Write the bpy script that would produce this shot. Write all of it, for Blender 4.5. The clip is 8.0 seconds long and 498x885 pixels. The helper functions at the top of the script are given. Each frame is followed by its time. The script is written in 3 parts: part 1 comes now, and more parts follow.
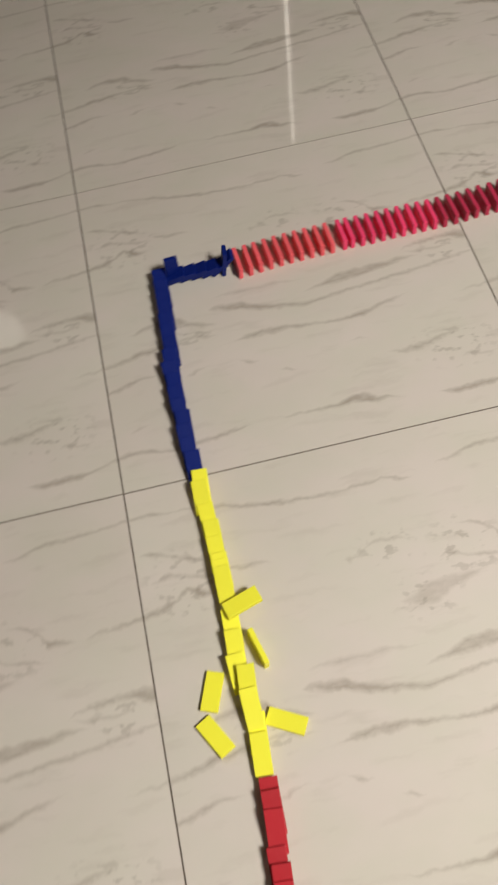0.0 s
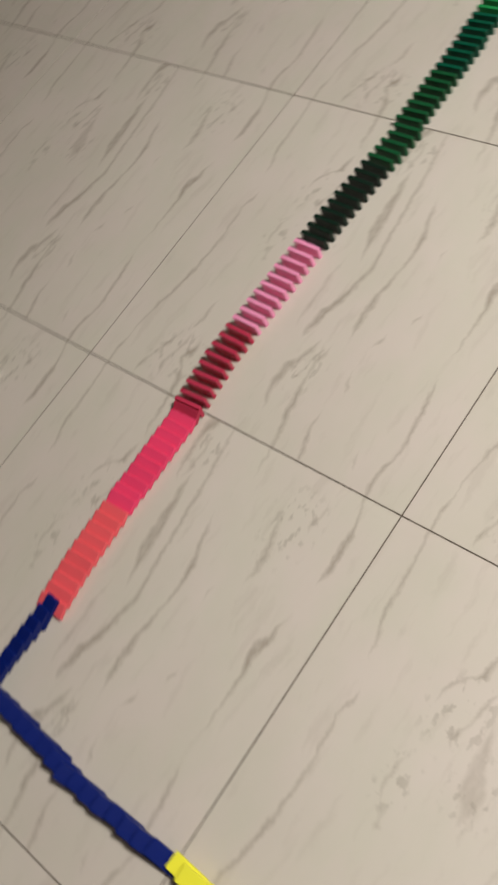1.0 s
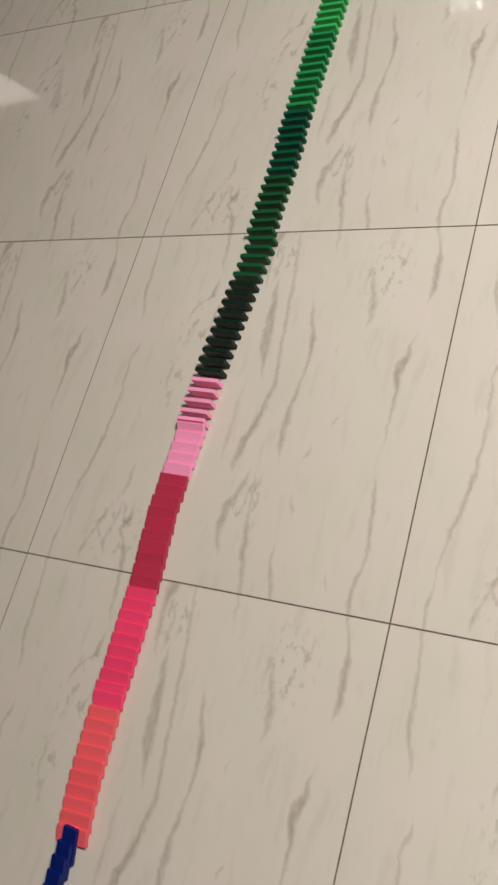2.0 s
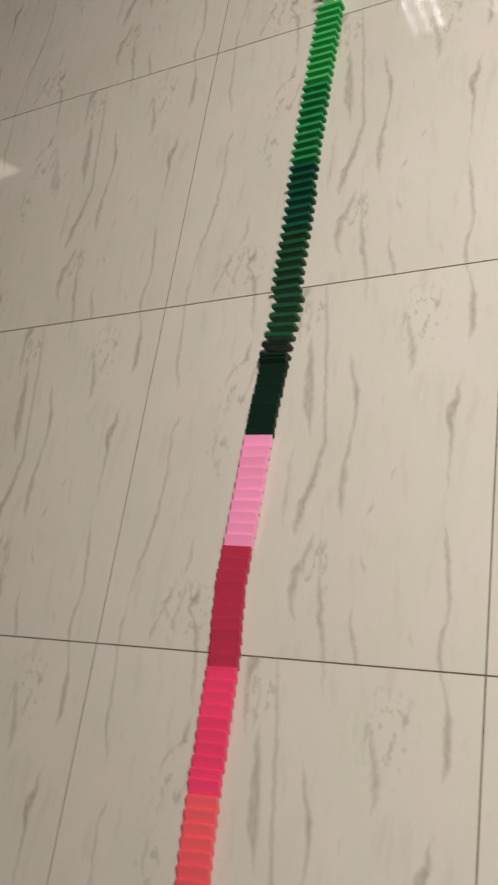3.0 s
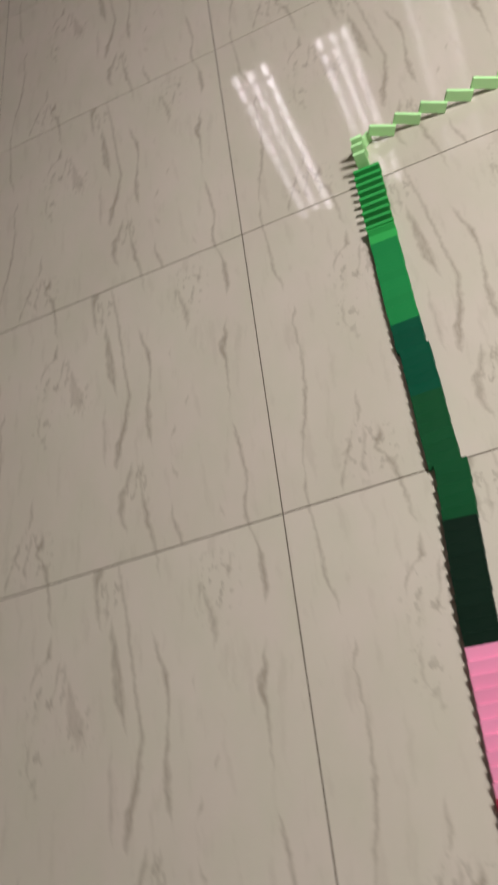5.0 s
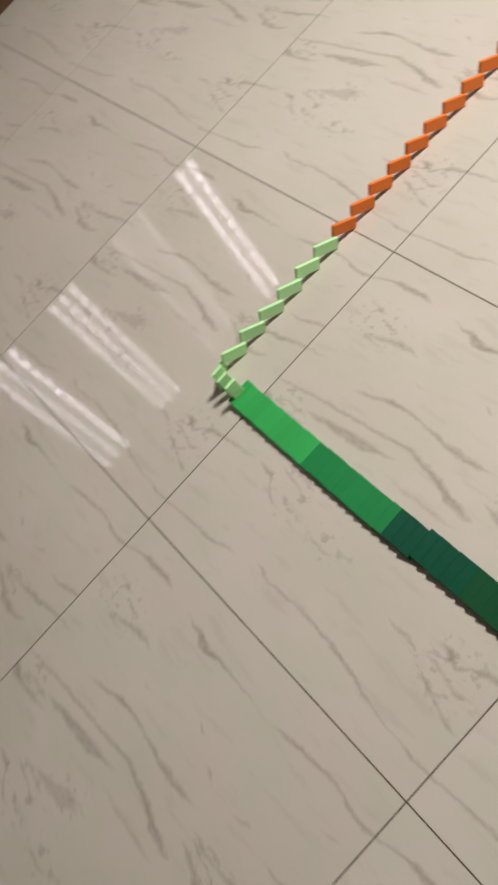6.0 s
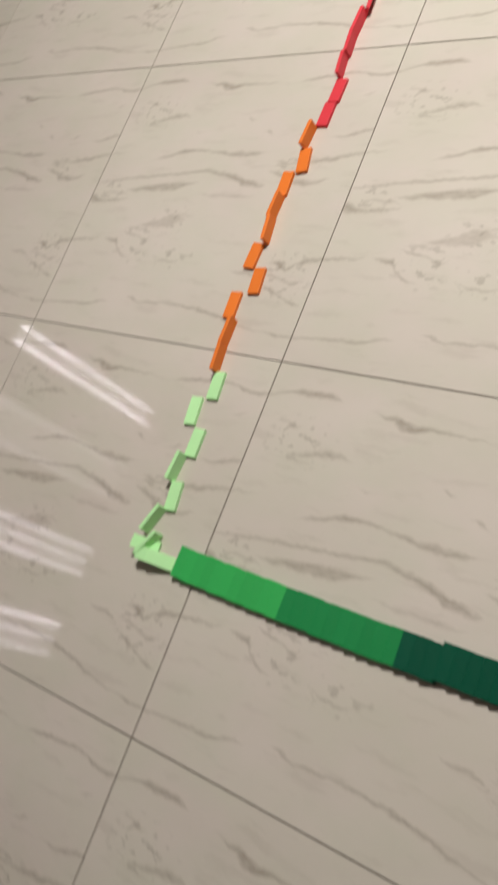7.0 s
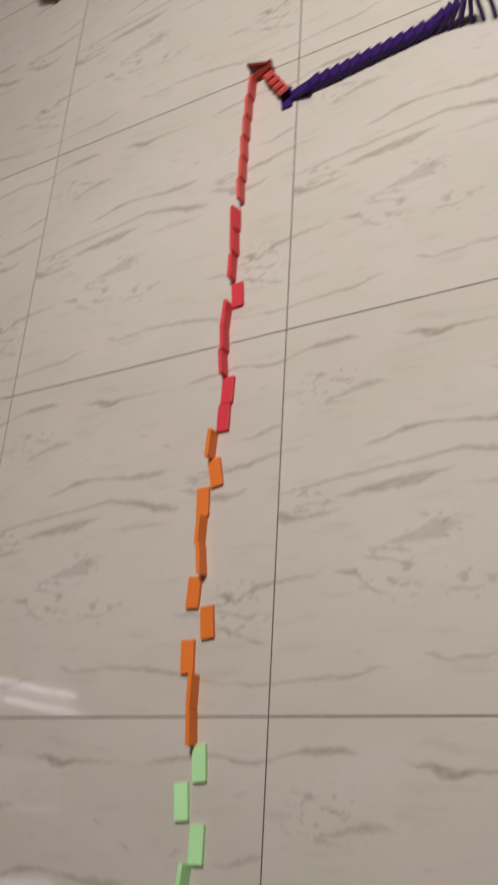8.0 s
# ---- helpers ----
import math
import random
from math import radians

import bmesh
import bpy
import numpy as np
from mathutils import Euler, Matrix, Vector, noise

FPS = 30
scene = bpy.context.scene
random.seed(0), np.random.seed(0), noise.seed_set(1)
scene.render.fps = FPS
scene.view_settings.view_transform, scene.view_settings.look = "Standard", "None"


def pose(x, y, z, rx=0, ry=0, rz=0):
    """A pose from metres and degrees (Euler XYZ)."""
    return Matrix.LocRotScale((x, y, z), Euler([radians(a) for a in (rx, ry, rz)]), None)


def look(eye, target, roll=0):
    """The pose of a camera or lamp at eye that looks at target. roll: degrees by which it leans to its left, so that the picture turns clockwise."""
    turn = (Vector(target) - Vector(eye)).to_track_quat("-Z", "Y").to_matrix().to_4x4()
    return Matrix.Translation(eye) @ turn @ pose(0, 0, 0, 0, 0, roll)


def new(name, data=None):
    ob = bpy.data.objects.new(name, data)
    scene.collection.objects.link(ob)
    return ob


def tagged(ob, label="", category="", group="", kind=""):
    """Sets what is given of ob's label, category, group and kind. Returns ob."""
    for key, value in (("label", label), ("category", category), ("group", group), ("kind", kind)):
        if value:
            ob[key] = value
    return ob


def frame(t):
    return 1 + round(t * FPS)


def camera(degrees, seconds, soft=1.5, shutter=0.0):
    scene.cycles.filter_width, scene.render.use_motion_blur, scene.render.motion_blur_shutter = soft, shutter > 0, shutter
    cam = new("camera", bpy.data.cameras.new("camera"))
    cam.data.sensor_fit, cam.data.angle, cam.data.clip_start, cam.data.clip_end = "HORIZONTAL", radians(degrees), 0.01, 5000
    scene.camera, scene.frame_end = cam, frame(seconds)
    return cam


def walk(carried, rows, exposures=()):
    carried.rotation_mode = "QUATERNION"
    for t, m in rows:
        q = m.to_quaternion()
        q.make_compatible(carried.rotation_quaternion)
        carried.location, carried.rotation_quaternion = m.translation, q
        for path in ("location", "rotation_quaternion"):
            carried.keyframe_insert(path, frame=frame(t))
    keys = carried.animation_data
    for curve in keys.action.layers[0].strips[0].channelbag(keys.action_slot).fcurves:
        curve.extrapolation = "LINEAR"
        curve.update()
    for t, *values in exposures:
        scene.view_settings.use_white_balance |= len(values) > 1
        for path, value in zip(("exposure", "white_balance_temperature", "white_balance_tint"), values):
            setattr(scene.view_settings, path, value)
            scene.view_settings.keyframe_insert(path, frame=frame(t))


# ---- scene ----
cam = camera(32.4, 8.0, soft=2.4, shutter=0.35)
PATH = [
    (0, (0.572, 0.147, 1.043), (-0.433, 0.211, -0.685), -10.0),
    (0.2, (0.543, 0.180, 1.030), (-0.224, 0.260, -0.257), -12.5),
    (0.5, (0.472, 0.229, 1.035), (-0.547, 0.461, -0.67), -18.2),
    (0.7, (0.426, 0.270, 1.034), (-0.344, 0.510, -0.231), -24.8),
    (1, (0.373, 0.321, 1.02), (-0.645, 0.762, -0.644), -34.6),
    (1.2, (0.354, 0.345, 1.013), (-0.396, 0.721, -0.230), -39.5),
    (1.5, (0.331, 0.367, 1.017), (-0.631, 0.943, -0.639), -42.2),
    (1.7, (0.335, 0.387, 1.025), (-0.619, 1.008, -0.62), -42.7),
    (2.8, (0.295, 0.448, 1.072), (-0.662, 1.143, -0.541), -49.3),
    (3, (0.261, 0.452, 1.08), (-0.697, 1.158, -0.526), -50.5),
    (3.2, (0.227, 0.464, 1.074), (-0.494, 1.017, -0.120), -51.5),
    (3.5, (0.172, 0.503, 1.081), (-0.753, 1.297, -0.504), -50.8),
    (4, (0.071, 0.528, 1.1), (-0.725, 1.44, -0.492), -43.6),
    (4.2, (0.023, 0.525, 1.088), (-0.538, 1.243, -0.104), -41.3),
    (4.5, (-0.101, 0.535, 1.086), (-0.761, 1.535, -0.516), -38.8),
    (4.7, (-0.171, 0.548, 1.075), (-0.805, 1.564, -0.526), -39.0),
    (5.8, (-0.408, 0.816, 1.1), (-0.499, 2.108, -0.424), -46.0),
    (6, (-0.445, 0.884, 1.073), (-0.376, 2.143, -0.481), -45.1),
    (6.2, (-0.454, 0.935, 1.052), (-0.322, 1.851, -0.128), -45.6),
    (6.5, (-0.446, 0.978, 1.042), (-0.194, 2.141, -0.565), -48.9),
    (7, (-0.388, 1.036, 1.034), (-0.007, 2.204, -0.545), -53.8),
    (7.2, (-0.316, 1.082, 1.044), (0.013, 1.950, -0.135), -55.2),
    (7.5, (-0.248, 1.173, 1.061), (0.369, 2.247, -0.508), -52.7),
    (7.7, (-0.195, 1.192, 1.051), (0.327, 1.982, -0.112), -53.5),
    (8, (-0.13, 1.227, 1.046), (0.679, 2.171, -0.521), -52.5),
]
walk(cam, [(t, look(eye, target, roll)) for t, eye, target, roll in PATH],
     exposures=[(0, 0.24, 6500, 10), (0.5, 0.16, 6500, 10), (1, 0.16, 6500, 10), (2.8, 0.17, 6500, 10), (3.5, 0.17, 6500, 10), (4.5, 0.15, 6500, 10), (6, 0.10, 6500, 10),
                (6.5, 0.04, 6490, 10), (7, -0.05, 6470, 10), (7.2, -0.12, 6450, 10), (7.5, -0.46, 6430, 12), (8, -0.60, 6380, 14)])


# ---- light ----
world = bpy.data.worlds.new("room_air")
scene.world = world
world.use_nodes = True
world.node_tree.nodes["Background"].inputs[0].default_value = (1.0, 0.9, 0.78, 1)
world.node_tree.nodes["Background"].inputs[1].default_value = 0.01


def area_lamp(name, m, sx, sy, watts, colour):
    data = bpy.data.lights.new(name, "AREA")
    data.shape, data.size, data.size_y, data.energy, data.color = "RECTANGLE", sx, sy, watts, colour
    ob = new(name, data)
    ob.matrix_world = m
    return ob


WARM = (1.0, 0.985, 0.90)
area_lamp("ceiling_lamp", pose(1.25, 1.34, 2.32), 0.5, 0.5, 79, WARM)


# ---- materials ----
def material(name):
    mat = bpy.data.materials.new(name)
    mat.use_nodes = True
    return mat, mat.node_tree.nodes, mat.node_tree.links, mat.node_tree.nodes["Principled BSDF"]


def ramp(nodes, links, source, stops):
    node = nodes.new("ShaderNodeValToRGB")
    while len(node.color_ramp.elements) < len(stops):
        node.color_ramp.elements.new(0.5)
    for e, (at, c) in zip(node.color_ramp.elements, stops):
        e.position, e.color = at, (*c, 1) if len(c) == 3 else c
    links.new(source, node.inputs[0])
    return node.outputs[0]


def grey(v):
    return (v, v, v)


def calc(nodes, links, op, a, b, clamp=False):
    node = nodes.new("ShaderNodeMath")
    node.operation, node.use_clamp = op, clamp
    for n, v in enumerate((a, b)):
        if isinstance(v, (int, float)):
            node.inputs[n].default_value = v
        else:
            links.new(v, node.inputs[n])
    return node.outputs[0]


def blend(nodes, links, fac, a, b):
    node = nodes.new("ShaderNodeMix")
    node.data_type = "RGBA"
    for socket, v in ((node.inputs[0], fac), (node.inputs[6], a), (node.inputs[7], b)):
        if isinstance(v, tuple):
            socket.default_value = (*v, 1)
        elif isinstance(v, (int, float)):
            socket.default_value = v
        else:
            links.new(v, socket)
    return node.outputs[2]


def noise_tex(nodes, links, vector, scale, detail=3.0, rough=0.55, distort=0.0):
    node = nodes.new("ShaderNodeTexNoise")
    node.inputs["Scale"].default_value, node.inputs["Detail"].default_value = scale, detail
    node.inputs["Roughness"].default_value, node.inputs["Distortion"].default_value = rough, distort
    links.new(vector, node.inputs["Vector"])
    return node.outputs[0]


def stretched(nodes, links, vector, scale, turn=0.0):
    node = nodes.new("ShaderNodeMapping")
    node.inputs["Scale"].default_value, node.inputs["Rotation"].default_value = scale, (0, 0, radians(turn))
    links.new(vector, node.inputs["Vector"])
    return node.outputs[0]


VEINS = []


def vein(strength, *points):
    """One printed vein of the tile: (v, u, half width) from its foot up, as shares of the tile's side."""
    VEINS.append((strength, points))


# the long wavering vein beside the west edge
vein(0.80, (0.0, 0.070, 0.005), (0.06, 0.070, 0.006), (0.115, 0.073, 0.003), (0.15, 0.078, 0.004), (0.20, 0.086, 0.005), (0.26, 0.100, 0.006),
     (0.33, 0.111, 0.0075), (0.40, 0.118, 0.006), (0.52, 0.117, 0.005), (0.59, 0.110, 0.004), (0.62, 0.123, 0.007), (0.655, 0.125, 0.0))
vein(0.75, (0.70, 0.108, 0.0), (0.74, 0.103, 0.005), (0.80, 0.086, 0.007), (0.88, 0.080, 0.006), (1.0, 0.070, 0.005))
# the tattered group in the south-west quarter
vein(0.70, (0.18, 0.236, 0.0), (0.20, 0.238, 0.006), (0.25, 0.243, 0.007), (0.31, 0.247, 0.0))
vein(0.65, (0.0, 0.303, 0.008), (0.03, 0.299, 0.011), (0.07, 0.287, 0.007), (0.10, 0.264, 0.007), (0.13, 0.276, 0.012), (0.17, 0.288, 0.0))
vein(0.55, (0.01, 0.164, 0.0), (0.04, 0.166, 0.010), (0.08, 0.182, 0.004), (0.12, 0.192, 0.011), (0.17, 0.215, 0.0))
vein(0.50, (0.02, 0.235, 0.0), (0.06, 0.225, 0.009), (0.10, 0.232, 0.005), (0.15, 0.240, 0.008), (0.19, 0.252, 0.0))
vein(0.65, (0.86, 0.318, 0.0), (0.91, 0.313, 0.005), (1.0, 0.304, 0.008))
# the cluster of the middle west
vein(0.60, (0.70, 0.256, 0.0), (0.74, 0.264, 0.007), (0.775, 0.285, 0.005), (0.79, 0.312, 0.010), (0.83, 0.318, 0.007), (0.86, 0.322, 0.0))
vein(0.55, (0.44, 0.282, 0.0), (0.455, 0.284, 0.008), (0.475, 0.282, 0.002), (0.52, 0.256, 0.005), (0.57, 0.259, 0.007), (0.61, 0.272, 0.0))
vein(0.36, (0.53, 0.398, 0.0), (0.57, 0.403, 0.014), (0.61, 0.395, 0.022), (0.65, 0.383, 0.015), (0.70, 0.374, 0.009), (0.75, 0.366, 0.0))
vein(0.65, (0.64, 0.325, 0.0), (0.67, 0.318, 0.006), (0.70, 0.330, 0.004), (0.74, 0.342, 0.007), (0.80, 0.352, 0.0))
# the great vein down the middle, with the smears along it
vein(0.62, (0.29, 0.529, 0.0), (0.32, 0.530, 0.010), (0.37, 0.537, 0.014), (0.41, 0.552, 0.012), (0.46, 0.567, 0.010), (0.53, 0.577, 0.009),
     (0.62, 0.570, 0.007), (0.73, 0.558, 0.007), (0.84, 0.547, 0.007), (0.93, 0.535, 0.006), (1.0, 0.525, 0.004))
vein(0.56, (0.53, 0.542, 0.0), (0.58, 0.530, 0.006), (0.64, 0.518, 0.015), (0.72, 0.512, 0.014), (0.80, 0.505, 0.010), (0.87, 0.500, 0.0))
vein(0.58, (0.81, 0.483, 0.0), (0.86, 0.462, 0.008), (0.93, 0.457, 0.008), (1.0, 0.465, 0.016))
vein(0.50, (0.82, 0.484, 0.0), (0.87, 0.491, 0.007), (0.94, 0.487, 0.005), (0.98, 0.478, 0.0))
vein(0.36, (0.29, 0.494, 0.0), (0.38, 0.489, 0.010), (0.47, 0.489, 0.008), (0.57, 0.496, 0.0))
# its neighbour to the east
vein(0.66, (0.33, 0.642, 0.0), (0.37, 0.640, 0.008), (0.43, 0.638, 0.010), (0.50, 0.642, 0.008), (0.56, 0.648, 0.006), (0.61, 0.654, 0.007),
     (0.67, 0.648, 0.010), (0.74, 0.630, 0.007), (0.81, 0.613, 0.0))
# the torn loops near the south edge
vein(0.55, (0.06, 0.556, 0.0), (0.10, 0.550, 0.006), (0.15, 0.538, 0.013), (0.20, 0.542, 0.012), (0.235, 0.562, 0.010), (0.27, 0.573, 0.009), (0.315, 0.578, 0.0))
vein(0.62, (0.0, 0.641, 0.006), (0.07, 0.627, 0.009), (0.14, 0.612, 0.010), (0.20, 0.606, 0.005), (0.26, 0.605, 0.008), (0.31, 0.618, 0.0))
vein(0.42, (0.17, 0.570, 0.0), (0.19, 0.578, 0.007), (0.23, 0.590, 0.004), (0.26, 0.592, 0.007), (0.29, 0.602, 0.0))
vein(0.50, (0.90, 0.648, 0.0), (0.95, 0.645, 0.004), (1.0, 0.641, 0.006))
vein(0.72, (0.0, 0.720, 0.006), (0.04, 0.708, 0.008), (0.09, 0.697, 0.006), (0.15, 0.692, 0.0))
vein(0.70, (0.18, 0.719, 0.0), (0.22, 0.711, 0.006), (0.27, 0.699, 0.0))
# small torn strokes of the east
vein(0.60, (0.33, 0.706, 0.0), (0.36, 0.714, 0.007), (0.39, 0.723, 0.0))
vein(0.60, (0.42, 0.757, 0.0), (0.445, 0.766, 0.007), (0.475, 0.772, 0.0))
vein(0.55, (0.69, 0.778, 0.0), (0.73, 0.790, 0.007), (0.78, 0.785, 0.010), (0.84, 0.772, 0.009), (0.89, 0.763, 0.0))
vein(0.45, (0.60, 0.720, 0.0), (0.64, 0.723, 0.005), (0.67, 0.727, 0.0))
vein(0.45, (0.86, 0.842, 0.0), (0.89, 0.838, 0.008), (0.93, 0.846, 0.005), (0.96, 0.842, 0.0))
vein(0.45, (0.03, 0.846, 0.0), (0.06, 0.838, 0.006), (0.10, 0.830, 0.0))
# the vein beside the east edge
vein(0.72, (0.0, 0.906, 0.006), (0.03, 0.904, 0.008), (0.075, 0.904, 0.007), (0.10, 0.913, 0.005), (0.15, 0.917, 0.007), (0.22, 0.908, 0.008),
     (0.29, 0.900, 0.007), (0.34, 0.896, 0.0))
vein(0.72, (0.38, 0.894, 0.0), (0.42, 0.895, 0.004), (0.48, 0.897, 0.006), (0.54, 0.900, 0.008), (0.57, 0.890, 0.012), (0.61, 0.894, 0.015),
     (0.65, 0.908, 0.007), (0.70, 0.919, 0.0))
vein(0.70, (0.77, 0.926, 0.0), (0.82, 0.928, 0.010), (0.88, 0.930, 0.011), (0.94, 0.925, 0.006), (1.0, 0.906, 0.005))
# (u, v, reach across, reach along) of the speckled places
SPECKLED = ((0.25, 0.10, 0.10, 0.11), (0.31, 0.71, 0.09, 0.10), (0.27, 0.54, 0.05, 0.08), (0.40, 0.60, 0.06, 0.09), (0.80, 0.86, 0.08, 0.12), (0.59, 0.21, 0.06, 0.09), (0.50, 0.93, 0.06, 0.08))


def marble_material():
    """Cream marble-look porcelain: every tile carries the same print of taupe veins that run along y."""
    mat, nodes, links, bsdf = material("cream_marble_tile")
    p = nodes.new("ShaderNodeTexCoord").outputs["Object"]
    info = nodes.new("ShaderNodeObjectInfo")
    shift = nodes.new("ShaderNodeVectorMath")
    shift.operation = "MULTIPLY_ADD"
    shift.inputs[1].default_value = (37.0, 53.0, 11.0)
    links.new(info.outputs["Random"], shift.inputs[0])
    links.new(p, shift.inputs[2])
    own = shift.outputs[0]

    def shaken(vector, scale, detail, amount):
        """The vector pushed about by noise."""
        n = nodes.new("ShaderNodeTexNoise")
        n.inputs["Scale"].default_value, n.inputs["Detail"].default_value, n.inputs["Roughness"].default_value = scale, detail, 0.6
        links.new(p, n.inputs["Vector"])
        centred = nodes.new("ShaderNodeVectorMath")
        centred.operation = "SUBTRACT"
        links.new(n.outputs["Color"], centred.inputs[0])
        centred.inputs[1].default_value = (0.5, 0.5, 0.5)
        moved = nodes.new("ShaderNodeVectorMath")
        moved.operation = "MULTIPLY_ADD"
        links.new(centred.outputs[0], moved.inputs[0])
        moved.inputs[1].default_value = amount
        links.new(vector, moved.inputs[2])
        return moved.outputs[0]

    q = shaken(shaken(p, 34.0, 2.0, (0.013, 0.016, 0)), 120.0, 3.0, (0.005, 0.010, 0))
    split = nodes.new("ShaderNodeSeparateXYZ")
    links.new(q, split.inputs[0])
    u = calc(nodes, links, "ADD", calc(nodes, links, "DIVIDE", split.outputs[0], 0.6), 0.5)
    v = calc(nodes, links, "ADD", calc(nodes, links, "DIVIDE", split.outputs[1], 0.6), 0.5)
    veins = 0.0
    for strength, points in VEINS:
        table = ramp(nodes, links, v, [(pv, (pu, w * 20, 0)) for pv, pu, w in points])
        cut = nodes.new("ShaderNodeSeparateColor")
        links.new(table, cut.inputs[0])
        d = calc(nodes, links, "ABSOLUTE", calc(nodes, links, "SUBTRACT", u, cut.outputs[0]), 0)
        inside = calc(nodes, links, "SUBTRACT", calc(nodes, links, "MULTIPLY", cut.outputs[1], 0.062), d)
        mask = calc(nodes, links, "MULTIPLY", inside, 88.0, True)
        veins = calc(nodes, links, "MAXIMUM", calc(nodes, links, "MULTIPLY", mask, strength), veins)
    # cloudy, broken filling of the veins
    filled = ramp(nodes, links, noise_tex(nodes, links, stretched(nodes, links, p, (110.0, 45.0, 1.0), 8), 1.0, 3.0, 0.6), [(0.30, grey(0.55)), (0.60, grey(1))])
    veins = calc(nodes, links, "MULTIPLY", veins, filled)
    # broken flecks in their own places
    flecks = ramp(nodes, links, noise_tex(nodes, links, stretched(nodes, links, p, (88.0, 52.0, 1.0), 10), 1.0, 2.5), [(0.555, grey(0)), (0.63, grey(0.95))])
    places = 0.0
    for cu, cv, ru, rv in SPECKLED:
        du = calc(nodes, links, "POWER", calc(nodes, links, "MULTIPLY", calc(nodes, links, "SUBTRACT", u, cu), 1 / ru), 2)
        dv = calc(nodes, links, "POWER", calc(nodes, links, "MULTIPLY", calc(nodes, links, "SUBTRACT", v, cv), 1 / rv), 2)
        near = calc(nodes, links, "SUBTRACT", 1.0, calc(nodes, links, "ADD", du, dv), True)
        places = calc(nodes, links, "MAXIMUM", near, places)
    flecks = calc(nodes, links, "MULTIPLY", flecks, places)
    # faint stray strokes between the veins
    stray = ramp(nodes, links, noise_tex(nodes, links, stretched(nodes, links, q, (48.0, 9.0, 1.0), 4), 1.0, 3.0, 0.55), [(0.56, grey(0)), (0.70, grey(0.5))])
    cloud = ramp(nodes, links, noise_tex(nodes, links, stretched(nodes, links, own, (4.0, 2.0, 1.0)), 1.0, 4.0), [(0.3, (0.605, 0.538, 0.482)), (0.7, (0.69, 0.624, 0.566))])
    # faint pinkish and greenish clouds a hand wide
    tint = ramp(nodes, links, noise_tex(nodes, links, stretched(nodes, links, p, (10.0, 6.5, 1.0), 12), 1.0, 3.0), [(0.36, (0.61, 0.575, 0.49)), (0.64, (0.68, 0.585, 0.55))])
    c = blend(nodes, links, 0.45, cloud, tint)
    c = blend(nodes, links, calc(nodes, links, "MULTIPLY", stray, 0.35), c, (0.40, 0.34, 0.29))
    c = blend(nodes, links, calc(nodes, links, "MULTIPLY", flecks, 0.48), c, (0.33, 0.28, 0.24))
    c = blend(nodes, links, veins, c, (0.305, 0.248, 0.205))
    links.new(c, bsdf.inputs["Base Color"])
    r = ramp(nodes, links, noise_tex(nodes, links, own, 14.0, 4.0), [(0.3, grey(0.042)), (0.75, grey(0.058))])
    links.new(r, bsdf.inputs["Roughness"])
    bump = nodes.new("ShaderNodeBump")
    bump.inputs["Strength"].default_value, bump.inputs["Distance"].default_value = 0.012, 0.002
    links.new(noise_tex(nodes, links, own, 18.0, 2.0), bump.inputs["Height"])
    links.new(bump.outputs[0], bsdf.inputs["Normal"])
    return mat


def plain_material(name, colour, rough, scale=30.0, vary=0.12, relief=0.1, metal=0.0):
    mat, nodes, links, bsdf = material(name)
    coord = nodes.new("ShaderNodeTexCoord").outputs["Object"]
    n = noise_tex(nodes, links, coord, scale, 4.0)
    lo, hi = tuple(v * (1 - vary) for v in colour), tuple(min(1, v * (1 + vary)) for v in colour)
    links.new(ramp(nodes, links, n, [(0.3, lo), (0.7, hi)]), bsdf.inputs["Base Color"])
    bsdf.inputs["Roughness"].default_value, bsdf.inputs["Metallic"].default_value = rough, metal
    bump = nodes.new("ShaderNodeBump")
    bump.inputs["Strength"].default_value, bump.inputs["Distance"].default_value = relief, 0.001
    links.new(noise_tex(nodes, links, coord, scale * 4, 3.0), bump.inputs["Height"])
    links.new(bump.outputs[0], bsdf.inputs["Normal"])
    return mat


def plastic_material(name, colour):
    """Satin moulded plastic, each piece a shade of its own, with faint scuffs."""
    mat, nodes, links, bsdf = material(name)
    coord = nodes.new("ShaderNodeTexCoord").outputs["Object"]
    rand = nodes.new("ShaderNodeObjectInfo").outputs["Random"]
    c = blend(nodes, links, rand, tuple(v * 0.95 for v in colour), tuple(min(1, v * 1.05) for v in colour))
    scuff = ramp(nodes, links, noise_tex(nodes, links, coord, 160.0, 4.0, 0.6), [(0.55, grey(0)), (0.75, grey(0.12))])
    c = blend(nodes, links, scuff, c, tuple(min(1, v * 1.2 + 0.02) for v in colour))
    links.new(c, bsdf.inputs["Base Color"])
    links.new(ramp(nodes, links, noise_tex(nodes, links, coord, 90.0, 3.0), [(0.3, grey(0.36)), (0.7, grey(0.50))]), bsdf.inputs["Roughness"])
    bsdf.inputs["Specular IOR Level"].default_value = 0.18
    bump = nodes.new("ShaderNodeBump")
    bump.inputs["Strength"].default_value, bump.inputs["Distance"].default_value = 0.12, 0.0003
    links.new(noise_tex(nodes, links, coord, 420.0, 3.0), bump.inputs["Height"])
    links.new(bump.outputs[0], bsdf.inputs["Normal"])
    return mat


def glow_material(name, colour, strength):
    mat, nodes, links, bsdf = material(name)
    bsdf.inputs["Base Color"].default_value = (*colour, 1)
    bsdf.inputs["Emission Color"].default_value = (*colour, 1)
    bsdf.inputs["Emission Strength"].default_value = strength
    return mat


